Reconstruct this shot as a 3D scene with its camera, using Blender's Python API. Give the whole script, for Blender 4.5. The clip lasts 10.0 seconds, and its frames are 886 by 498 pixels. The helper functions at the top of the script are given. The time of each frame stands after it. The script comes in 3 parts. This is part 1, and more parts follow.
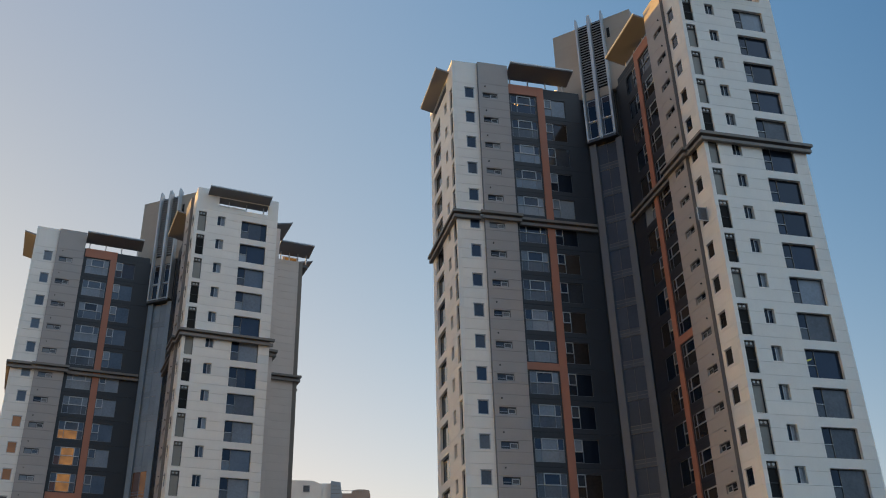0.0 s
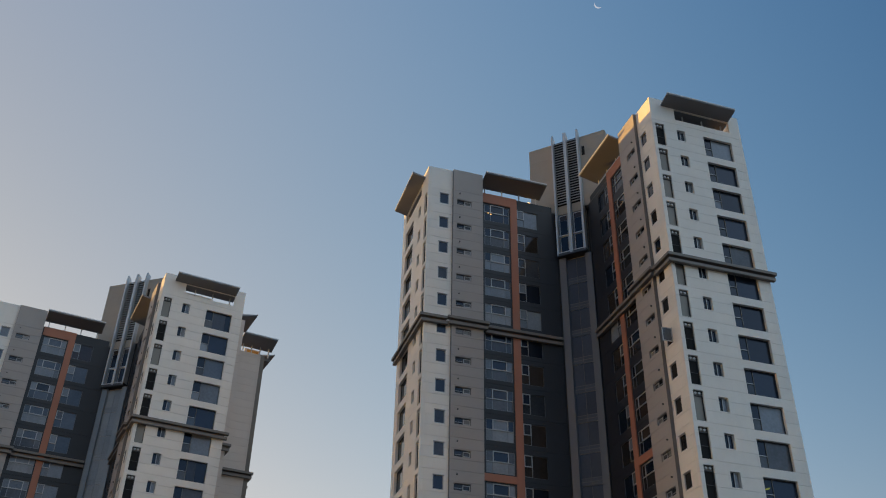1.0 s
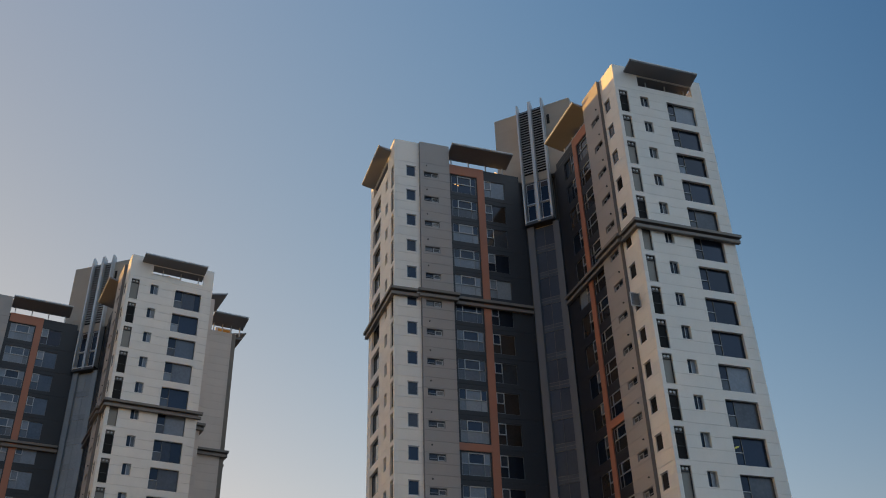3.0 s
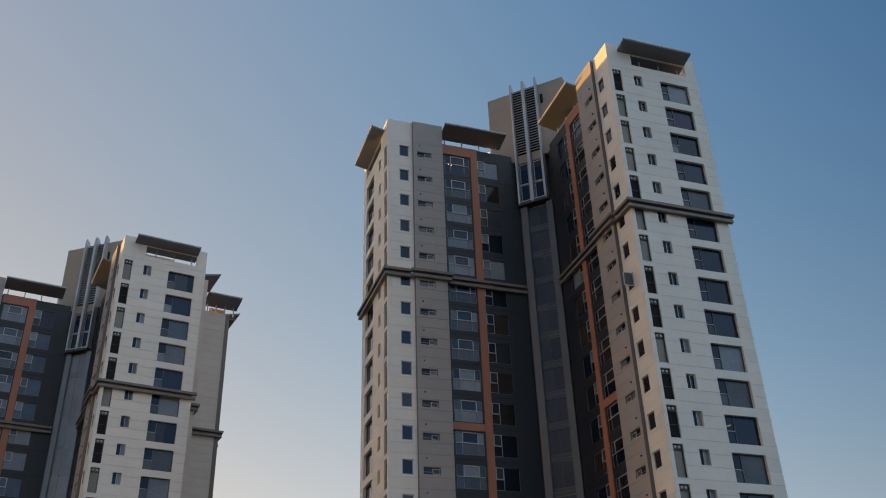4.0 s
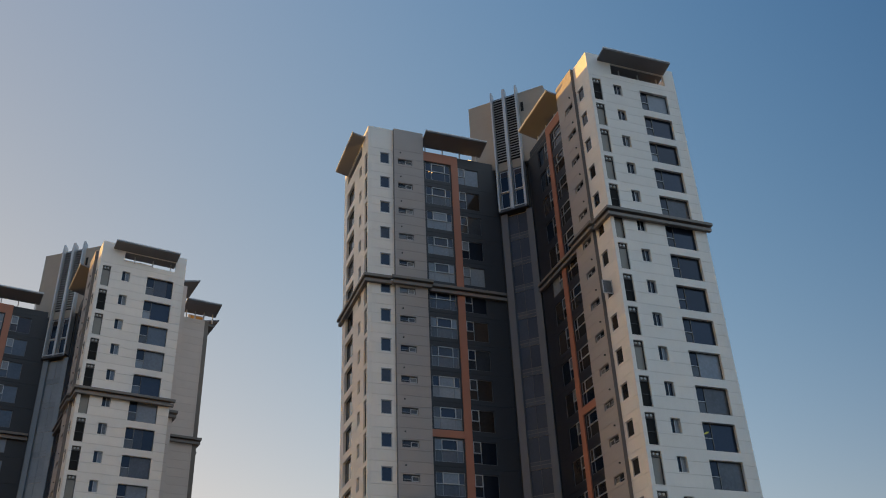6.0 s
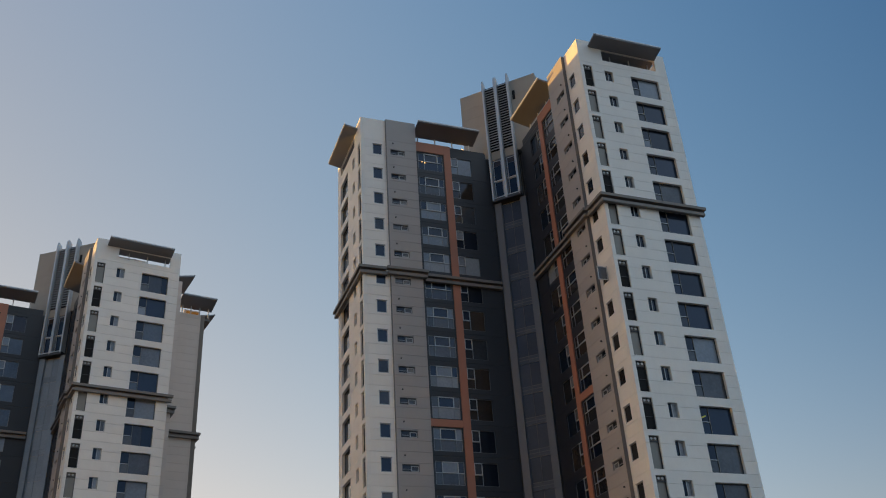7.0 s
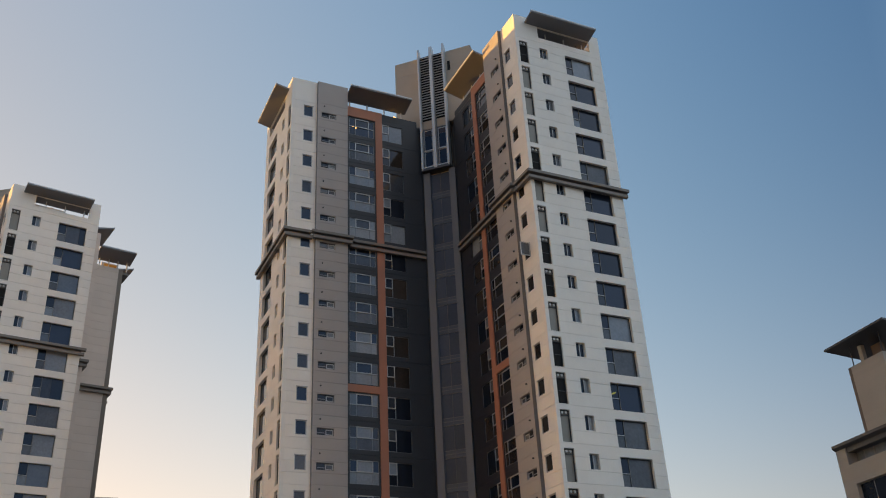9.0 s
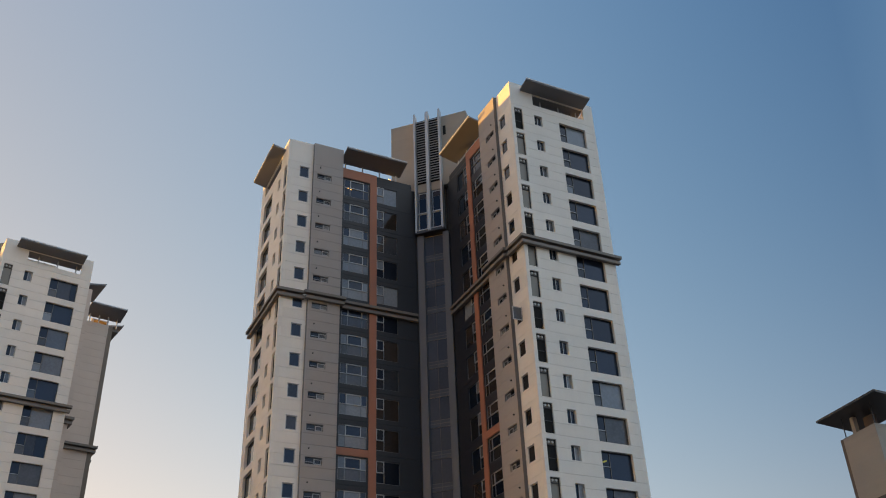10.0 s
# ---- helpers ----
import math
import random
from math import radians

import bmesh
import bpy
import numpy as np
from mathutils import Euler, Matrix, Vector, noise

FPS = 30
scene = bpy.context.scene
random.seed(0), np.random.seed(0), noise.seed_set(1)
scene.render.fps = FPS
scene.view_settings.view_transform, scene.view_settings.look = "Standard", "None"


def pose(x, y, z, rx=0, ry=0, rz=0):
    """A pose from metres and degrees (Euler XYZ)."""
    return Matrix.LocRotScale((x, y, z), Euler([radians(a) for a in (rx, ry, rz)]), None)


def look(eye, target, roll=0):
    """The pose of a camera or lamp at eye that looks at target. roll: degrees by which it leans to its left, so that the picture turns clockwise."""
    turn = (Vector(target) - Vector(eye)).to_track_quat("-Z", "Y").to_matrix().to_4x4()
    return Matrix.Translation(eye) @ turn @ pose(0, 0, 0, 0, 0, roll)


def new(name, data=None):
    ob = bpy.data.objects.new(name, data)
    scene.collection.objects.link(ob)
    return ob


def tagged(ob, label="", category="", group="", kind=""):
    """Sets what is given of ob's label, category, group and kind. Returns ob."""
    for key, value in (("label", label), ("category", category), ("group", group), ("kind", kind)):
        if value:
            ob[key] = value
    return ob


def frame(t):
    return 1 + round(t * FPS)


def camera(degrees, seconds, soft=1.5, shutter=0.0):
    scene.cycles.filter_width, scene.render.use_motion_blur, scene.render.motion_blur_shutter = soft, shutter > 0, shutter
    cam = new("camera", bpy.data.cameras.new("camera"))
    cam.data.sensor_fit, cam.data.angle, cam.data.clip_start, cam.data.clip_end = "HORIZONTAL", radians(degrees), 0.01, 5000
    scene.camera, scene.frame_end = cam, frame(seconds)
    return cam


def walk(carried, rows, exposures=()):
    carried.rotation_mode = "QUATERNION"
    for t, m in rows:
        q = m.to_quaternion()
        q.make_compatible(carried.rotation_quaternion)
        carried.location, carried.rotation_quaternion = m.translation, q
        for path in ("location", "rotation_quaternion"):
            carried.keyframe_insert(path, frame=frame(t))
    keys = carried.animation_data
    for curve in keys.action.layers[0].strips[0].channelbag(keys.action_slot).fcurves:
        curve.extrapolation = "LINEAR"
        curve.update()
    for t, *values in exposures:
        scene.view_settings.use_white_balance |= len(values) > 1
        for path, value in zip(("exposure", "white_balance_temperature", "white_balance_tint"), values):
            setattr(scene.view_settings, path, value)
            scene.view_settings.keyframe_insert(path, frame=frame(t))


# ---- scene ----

# ---- camera and its walk: t, x, y, z, yaw, pitch, roll ----
cam = camera(50.8, 10.0, soft=1.05)
PATH = [
    (0.0, 0.000, 0.000, 1.600, 0.000, 27.125, 1.351),
    (0.2, 0.003, 0.004, 1.604, -0.636, 29.443, 1.056),
    (0.5, 0.007, 0.011, 1.610, -1.933, 32.578, -0.005),
    (1.0, 0.027, -0.071, 1.617, -3.657, 33.447, -1.064),
    (1.5, 0.100, -0.164, 1.620, -4.370, 33.770, -0.864),
    (2.0, 0.108, -0.218, 1.623, -4.154, 33.067, 0.514),
    (2.5, 0.085, -0.234, 1.623, -4.098, 32.476, 1.223),
    (4.0, 0.162, -0.175, 1.628, -4.511, 30.474, 1.771),
    (4.5, 0.216, -0.207, 1.624, -4.951, 30.679, 1.798),
    (5.0, 0.190, -0.277, 1.616, -5.447, 30.972, 1.900),
    (5.5, 0.219, -0.306, 1.605, -5.775, 30.966, 1.782),
    (7.0, 0.157, -0.339, 1.576, -5.347, 30.240, 3.371),
    (7.5, 0.183, -0.401, 1.563, -5.756, 29.898, 3.488),
    (8.0, 0.180, -0.449, 1.550, -6.401, 29.350, 3.441),
    (8.2, 0.243, -0.517, 1.544, -6.985, 28.820, 3.188),
    (8.5, 0.338, -0.619, 1.535, -8.639, 27.837, 3.382),
    (8.7, 0.333, -0.649, 1.535, -9.704, 27.314, 3.330),
    (9.0, 0.325, -0.693, 1.534, -10.776, 27.940, 2.749),
    (9.2, 0.313, -0.730, 1.537, -11.211, 29.809, 2.311),
    (9.5, 0.294, -0.785, 1.541, -11.497, 31.586, 2.164),
    (10.0, 0.266, -0.803, 1.547, -11.742, 31.719, 2.008),
]
# seconds, stops, kelvin, tint
EXPOSURE = [(0.0, 1.42, 6260, 12), (0.5, 1.33, 6400, 12), (1.5, 1.26, 6530, 14), (2.5, 1.22, 6530, 14), (5.0, 1.27, 6530, 14), (7.0, 1.30, 6530, 14), (7.5, 1.38, 6600, 12), (9.0, 1.63, 7250, 18), (10.0, 1.59, 7250, 18)]
walk(cam, [(r[0], pose(r[1], r[2], r[3], 90 + r[5], r[6], r[4])) for r in PATH], EXPOSURE)

# ---- world, sun, exposure ----
SUN_YAW, SUN_HEIGHT = 50.6, 4.8     # degrees to the left of straight ahead, degrees up
world = bpy.data.worlds.new("evening_sky")
scene.world = world
world.use_nodes = True
wn, wl = world.node_tree.nodes, world.node_tree.links
sky = wn.new("ShaderNodeTexSky")
sky.sky_type = 'NISHITA'
sky.sun_disc = False
sky.sun_elevation = radians(SUN_HEIGHT)
sky.sun_rotation = radians(-SUN_YAW)
sky.air_density, sky.dust_density, sky.ozone_density = 1.0, 3.0, 1.0
split, join = wn.new("ShaderNodeSeparateColor"), wn.new("ShaderNodeCombineColor")
wl.new(sky.outputs[0], split.inputs[0])


def sky_math(op, a, b=0.0):
    q = wn.new("ShaderNodeMath")
    q.operation = op
    for i, v in enumerate((a, b)):
        if isinstance(v, (int, float)):
            q.inputs[i].default_value = v
        else:
            wl.new(v, q.inputs[i])
    return q.outputs[0]


def sky_ramp(turn):
    """How far the sky lies towards an axis: 1 on it, 0 a right angle from it."""
    g = wn.new("ShaderNodeTexGradient")
    g.texture_mapping.rotation = turn.to_euler('XYZ')
    return g.outputs[1]


# evening haze on the clear sky: by colour, deeper away from the sunset and paler towards it and towards the horizon
sunward = sky_ramp(Matrix.Rotation(radians(SUN_HEIGHT), 3, 'Y') @ Matrix.Rotation(radians(-90 - SUN_YAW), 3, 'Z'))
antisun = sky_ramp(Matrix.Rotation(radians(-SUN_HEIGHT), 3, 'Y') @ Matrix.Rotation(radians(90 - SUN_YAW), 3, 'Z'))
upward = sky_ramp(Matrix.Rotation(radians(90), 3, 'Y'))
terms = (sunward, sky_math('MULTIPLY', sunward, sunward), upward, sky_math('MULTIPLY', sunward, upward), sky_math('MULTIPLY', upward, upward), antisun, sky_math('MULTIPLY', antisun, upward))
SKY_HAZE = ((0.728, 0.244, 1.641, -1.026, -5.133, 1.745, 2.800, -1.016, 6.960),
            (0.287, 0.471, 1.631, -1.506, -1.974, 0.532, 1.182, -0.561, 4.436),
            (0.169, 0.698, 1.262, -1.548, -0.670, 0.094, 0.742, -0.326, 2.673))
for c, (level, power, *weights) in enumerate(SKY_HAZE):
    total = level
    for term, weight in zip(terms, weights):
        total = sky_math('ADD', total, sky_math('MULTIPLY', term, weight))
    wl.new(sky_math('MULTIPLY', sky_math('POWER', split.outputs[c], power), sky_math('EXPONENT', total)), join.inputs[c])
wl.new(join.outputs[0], wn["Background"].inputs[0])
wn["Background"].inputs[1].default_value = 0.12

sun = new("sun", bpy.data.lights.new("sun", 'SUN'))
sun.data.energy, sun.data.angle, sun.data.color = 2.6, radians(0.6), (1.0, 0.53, 0.10)
sun.matrix_world = look((-math.sin(radians(SUN_YAW)), math.cos(radians(SUN_YAW)), math.tan(radians(SUN_HEIGHT))), (0, 0, 0))


# ---- materials ----
def mat(name, color, rough=0.6, metal=0.0, vary=0.06, scale=0.6, streak=0.0, bump=0.0, spec=0.5):
    """Paint, stone or metal: blotches and fine grain, and a shade of its own for every piece."""
    m = bpy.data.materials.new(name)
    m.use_nodes = True
    n, l = m.node_tree.nodes, m.node_tree.links
    b = n["Principled BSDF"]
    b.inputs["Roughness"].default_value, b.inputs["Metallic"].default_value = rough, metal
    b.inputs["Specular IOR Level"].default_value = spec
    co = n.new("ShaderNodeNewGeometry")
    big = n.new("ShaderNodeTexNoise")
    big.inputs["Scale"].default_value, big.inputs["Detail"].default_value = scale, 5
    l.new(co.outputs["Position"], big.inputs["Vector"])
    fine = n.new("ShaderNodeTexNoise")
    fine.inputs["Scale"].default_value, fine.inputs["Detail"].default_value = scale * 14, 3
    l.new(co.outputs["Position"], fine.inputs["Vector"])
    info = n.new("ShaderNodeObjectInfo")

    def maths(op, a, c):
        q = n.new("ShaderNodeMath")
        q.operation = op
        for i, v in enumerate((a, c)):
            if isinstance(v, (int, float)):
                q.inputs[i].default_value = v
            else:
                l.new(v, q.inputs[i])
        return q.outputs[0]
    total = maths('ADD', maths('MULTIPLY', big.outputs[0], 1.1), maths('MULTIPLY', fine.outputs[0], 0.6))
    total = maths('ADD', total, maths('MULTIPLY', info.outputs["Random"], 0.5))
    if streak:
        st = n.new("ShaderNodeMapping")
        st.inputs["Scale"].default_value = (3.0, 3.0, 0.12)
        l.new(co.outputs["Position"], st.inputs["Vector"])
        sn = n.new("ShaderNodeTexNoise")
        sn.inputs["Scale"].default_value = 1.0
        l.new(st.outputs[0], sn.inputs["Vector"])
        total = maths('ADD', total, maths('MULTIPLY', maths('SUBTRACT', sn.outputs[0], 0.5), streak * 12))
    gain = maths('ADD', maths('MULTIPLY', maths('SUBTRACT', total, 1.1), vary * 2), 1.0)
    mix = n.new("ShaderNodeMix")
    mix.data_type, mix.blend_type = 'RGBA', 'MULTIPLY'
    mix.inputs[0].default_value = 1.0
    mix.inputs[6].default_value = (*color, 1)
    l.new(gain, mix.inputs[7])
    l.new(mix.outputs[2], b.inputs["Base Color"])
    if bump:
        bp_ = n.new("ShaderNodeBump")
        bp_.inputs["Strength"].default_value, bp_.inputs["Distance"].default_value = bump, 0.01
        l.new(fine.outputs[0], bp_.inputs["Height"])
        l.new(bp_.outputs[0], b.inputs["Normal"])
    return m


def glass_mat(name, color, rough=0.04, vary=0.25, emit=None):
    """Dark tinted window glass that mirrors the sky."""
    m = mat(name, color, rough, 0.0, vary, 0.35)
    b = m.node_tree.nodes["Principled BSDF"]
    b.inputs["IOR"].default_value = 1.5
    b.inputs["Specular IOR Level"].default_value = 0.40
    b.inputs["Specular Tint"].default_value = (0.50, 0.68, 1.0, 1)
    if emit:
        b.inputs["Emission Color"].default_value = (*emit[:3], 1)
        n, l = m.node_tree.nodes, m.node_tree.links
        uneven, scaled = n.new("ShaderNodeTexNoise"), n.new("ShaderNodeMapRange")     # uneven glow across the pane
        uneven.inputs["Scale"].default_value, uneven.inputs["Detail"].default_value = 1.6, 2
        l.new(n["Geometry"].outputs["Position"], uneven.inputs["Vector"])
        scaled.inputs[1].default_value, scaled.inputs[2].default_value = 0.35, 0.65
        scaled.inputs[3].default_value, scaled.inputs[4].default_value = emit[3] * 0.6, emit[3] * 1.25
        l.new(uneven.outputs[0], scaled.inputs[0])
        l.new(scaled.outputs[0], b.inputs["Emission Strength"])
    return m


WHITE = mat("white_panel", (0.85, 0.812, 0.765), 0.55, vary=0.06, streak=0.03)
GREY = mat("warm_grey_panel", (0.39, 0.362, 0.352), 0.6, vary=0.05, streak=0.02)
DARK = mat("charcoal_panel", (0.020, 0.0225, 0.032), 0.5, vary=0.10)
ORANGE = mat("terracotta_panel", (0.44, 0.185, 0.118), 0.6, vary=0.06)
BEIGE = mat("beige_render", (0.40, 0.36, 0.315), 0.7, vary=0.06, streak=0.02)
CONCRETE = mat("concrete", (0.16, 0.155, 0.15), 0.8, vary=0.1)
CORNICE = mat("cornice_stone", (0.21, 0.19, 0.175), 0.6, vary=0.06)
CANOPY = mat("canopy_metal", (0.20, 0.21, 0.235), 0.5, 0.0, vary=0.06)
METAL = mat("pale_metal", (0.56, 0.58, 0.61), 0.4, 0.2, vary=0.08)
FRAME = mat("window_frame_metal", (0.44, 0.45, 0.47), 0.4, 0.2, vary=0.05)
BAY_FRAME = mat("grey_window_frame", (0.13, 0.133, 0.145), 0.4, 0.2, vary=0.1)
FRAME_MID = mat("dull_window_frame", (0.24, 0.25, 0.27), 0.4, 0.2, vary=0.08)
DFRAME = mat("dark_window_frame", (0.06, 0.062, 0.07), 0.4, 0.3, vary=0.1)
VEIL = glass_mat("pale_veiled_glass", (0.21, 0.24, 0.275), 0.06, 0.4)
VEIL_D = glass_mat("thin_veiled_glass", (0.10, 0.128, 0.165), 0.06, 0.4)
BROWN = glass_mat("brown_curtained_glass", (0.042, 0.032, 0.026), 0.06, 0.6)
# near-black colour stands in for the shade inside openings
BLACK = mat("shade_black", (0.012, 0.012, 0.013), 0.9, vary=0.2)
SHUTTER = mat("grey_shutter", (0.24, 0.225, 0.205), 0.5, 0.2, vary=0.12)
GLASS = glass_mat("tinted_glass", (0.010, 0.014, 0.023))
GLASS_B = glass_mat("bluish_glass", (0.020, 0.030, 0.052), 0.05)
CURTAIN = glass_mat("curtained_glass", (0.10, 0.105, 0.11), 0.06, 0.5)
CURTAIN_D = glass_mat("blind_drawn_glass", (0.046, 0.051, 0.060), 0.06, 0.6)
CURTAIN_L = glass_mat("net_curtained_glass", (0.25, 0.26, 0.27), 0.08, 0.4)
# emission stands in for a sunlit building mirrored in the panes
GLEAM = glass_mat("gold_gleam_glass", (0.12, 0.07, 0.03), 0.06, 0.3, (1.0, 0.43, 0.08, 0.085))
DUSK = glass_mat("dim_gleam_glass", (0.06, 0.035, 0.022), 0.06, 0.3, (1.0, 0.40, 0.12, 0.007))
GLEAM_SOFT = glass_mat("soft_gleam_glass", (0.12, 0.07, 0.03), 0.1, 0.3, (1.0, 0.42, 0.11, 0.032))
WARM_GLOW = glass_mat("warm_glow", (0.8, 0.5, 0.2), 0.4, 0.2, (1.0, 0.50, 0.13, 1.1))
GROUND = mat("asphalt", (0.055, 0.055, 0.056), 0.9, vary=0.2, scale=0.3)
PALE = mat("pale_beige_render", (0.70, 0.61, 0.55), 0.65, vary=0.05, streak=0.02)
REVEAL_L = mat("pale_grey_reveal", (0.25, 0.25, 0.26), 0.8, vary=0.06, spec=0.1)
REVEAL = mat("grey_reveal", (0.17, 0.16, 0.155), 0.6, vary=0.08)
YELLOW = mat("yellow_film", (0.85, 0.74, 0.10), 0.5)
SLAT = mat("louvre_slat", (0.42, 0.43, 0.45), 0.5, vary=0.08)
SAND = mat("sand_render", (0.42, 0.39, 0.35), 0.7, vary=0.06)
SPANDREL = glass_mat("spandrel_glass", (0.090, 0.112, 0.148), 0.2, 0.15)
CORE_GREY = mat("core_render", (0.13, 0.15, 0.185), 0.7, vary=0.06)
CORE_GLASS = glass_mat("stair_glass", (0.062, 0.080, 0.116), 0.12, 0.25)
# farther tower's stair core: the mirrored sky put into a pale colour
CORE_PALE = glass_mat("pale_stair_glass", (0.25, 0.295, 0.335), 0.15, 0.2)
for m in (CORE_GLASS, SPANDREL):                    # matt, so the reflector is not mirrored; the sky's reflection is put into the colour
    m.node_tree.nodes["Principled BSDF"].inputs["Specular IOR Level"].default_value = 0.10
    m.node_tree.nodes["Principled BSDF"].inputs["Roughness"].default_value = 0.4
MULLION_L = mat("grey_mullion", (0.125, 0.14, 0.165), 0.6, vary=0.08, spec=0.3)
MULLION = mat("grey_transom", (0.15, 0.165, 0.19), 0.6, vary=0.08, spec=0.3)
BRONZE = mat("bronze_reflective_glazing", (0.95, 0.88, 0.64), 0.20, 1.0, vary=0.1)
TRIM_L = mat("brown_grey_panel", (0.20, 0.17, 0.145), 0.6, vary=0.1)
TRIM = mat("brown_trim", (0.16, 0.12, 0.10), 0.6, vary=0.1)
CANOPY_D = mat("dark_canopy_metal", (0.10, 0.10, 0.105), 0.45, 0.4, vary=0.08)
FAR_TAN = mat("tan_render", (0.46, 0.34, 0.27), 0.7, vary=0.06)
FAR_METAL = mat("blue_grey_roof_metal", (0.34, 0.40, 0.46), 0.6, 0.0, vary=0.08)
MOON_LEAN = 128
LEAF = mat("planter_leaves", (0.05, 0.075, 0.03), 0.7, vary=0.3, scale=3)


# ---- building blocks ----
MESHES = {}


def cached(key, make):
    if key not in MESHES:
        MESHES[key] = make()
    return MESHES[key]


def quads_mesh(name, verts, faces, material):
    seen, index = {}, []
    for v in verts:
        index.append(seen.setdefault(tuple(round(c, 4) for c in v), len(seen)))
    me = bpy.data.meshes.new(name)
    me.from_pydata(list(seen), [], [tuple(index[i] for i in f) for f in faces])
    me.materials.append(material)
    me.update()
    return me


def boxes_mesh(name, boxes, material, flip=False):
    """One mesh of boxes (x0, x1, y0, y1, z0, z1); flip mirrors it in x."""
    vs, fs = [], []
    for x0, x1, y0, y1, z0, z1 in boxes:
        if flip:
            x0, x1 = -x1, -x0
        k = len(vs)
        vs += [(x0, y0, z0), (x1, y0, z0), (x1, y1, z0), (x0, y1, z0), (x0, y0, z1), (x1, y0, z1), (x1, y1, z1), (x0, y1, z1)]
        fs += [(k, k + 3, k + 2, k + 1), (k + 4, k + 5, k + 6, k + 7), (k, k + 1, k + 5, k + 4),
               (k + 1, k + 2, k + 6, k + 5), (k + 2, k + 3, k + 7, k + 6), (k + 3, k, k + 4, k + 7)]
    return quads_mesh(name, vs, fs, material)


def prism_mesh(name, poly, z0, z1, material):
    """An upright prism on a counter-clockwise outline of (x, y)."""
    n = len(poly)
    vs = [(x, y, z0) for x, y in poly] + [(x, y, z1) for x, y in poly]
    fs = [tuple(range(n - 1, -1, -1)), tuple(range(n, 2 * n))] + [(i, (i + 1) % n, n + (i + 1) % n, n + i) for i in range(n)]
    return quads_mesh(name, vs, fs, material)


def profile_mesh(name, prof, x0, x1, material, flip=False):
    """A profile of (y, z) points drawn out from x0 to x1."""
    if flip:
        x0, x1 = -x1, -x0
    n = len(prof)
    vs = [(x0, y, z) for y, z in prof] + [(x1, y, z) for y, z in prof]
    fs = [tuple(range(n - 1, -1, -1)), tuple(range(n, 2 * n))] + [(i, (i + 1) % n, n + (i + 1) % n, n + i) for i in range(n)]
    me = quads_mesh(name, vs, fs, material)
    bm = bmesh.new()
    bm.from_mesh(me)
    bmesh.ops.recalc_face_normals(bm, faces=bm.faces)
    bm.to_mesh(me)
    bm.free()
    return me


JOINT = 0.009


def band_meshes(name, s0, s1, z0, z1, holes, depth, material, flip=False, closed=False, gap=JOINT):
    """Cladding between z0 and z1 with openings cut through it, one mesh for each separate piece; s along the wall, depth into it."""
    z0, z1 = z0 + gap, z1 - gap
    ss = sorted({s0, s1, *[min(max(v, s0), s1) for h in holes for v in h[:2]]})
    zs = sorted({z0, z1, *[min(max(v, z0), z1) for h in holes for v in h[2:4]]})
    ns, nz = len(ss) - 1, len(zs) - 1
    cells = set()
    for i in range(ns):
        for j in range(nz):
            sm, zm = (ss[i] + ss[i + 1]) / 2, (zs[j] + zs[j + 1]) / 2
            if not any(h[0] < sm < h[1] and h[2] < zm < h[3] for h in holes):
                cells.add((i, j))
    out, left = [], set(cells)
    while left:
        todo, piece = [min(left)], set()
        while todo:
            c = todo.pop()
            if c in left:
                left.discard(c)
                piece.add(c)
                todo += [(c[0] + 1, c[1]), (c[0] - 1, c[1]), (c[0], c[1] + 1), (c[0], c[1] - 1)]
        vs, fs = [], []

        def quad(*p):
            k = len(vs)
            vs.extend([(-x if flip else x, y, z) for x, y, z in p])
            fs.append((k + 3, k + 2, k + 1, k) if flip else (k, k + 1, k + 2, k + 3))
        for i, j in sorted(piece):
            a, b, c, d = ss[i], ss[i + 1], zs[j], zs[j + 1]
            quad((a, 0, c), (b, 0, c), (b, 0, d), (a, 0, d))
            if closed:
                quad((b, depth, c), (a, depth, c), (a, depth, d), (b, depth, d))
            if (i - 1, j) not in piece:
                quad((a, depth, c), (a, 0, c), (a, 0, d), (a, depth, d))
            if (i + 1, j) not in piece:
                quad((b, 0, c), (b, depth, c), (b, depth, d), (b, 0, d))
            if (i, j - 1) not in piece:
                quad((a, depth, c), (b, depth, c), (b, 0, c), (a, 0, c))
            if (i, j + 1) not in piece:
                quad((a, 0, d), (b, 0, d), (b, depth, d), (a, depth, d))
        out.append(quads_mesh(name, vs, fs, material))
    return out


def frame_mesh(name, x0, x1, z0, z1, holes, depth, material, flip=False):
    """A window frame in one piece, open where its panes sit."""
    return band_meshes(name, x0, x1, z0, z1, holes, depth, material, flip, True, 0.0)[0]


def part(name, me, parent, m=None, label=""):
    ob = new(name, me)
    ob.parent = parent
    if m is not None:
        ob.matrix_basis = m
    return tagged(ob, label) if label else ob


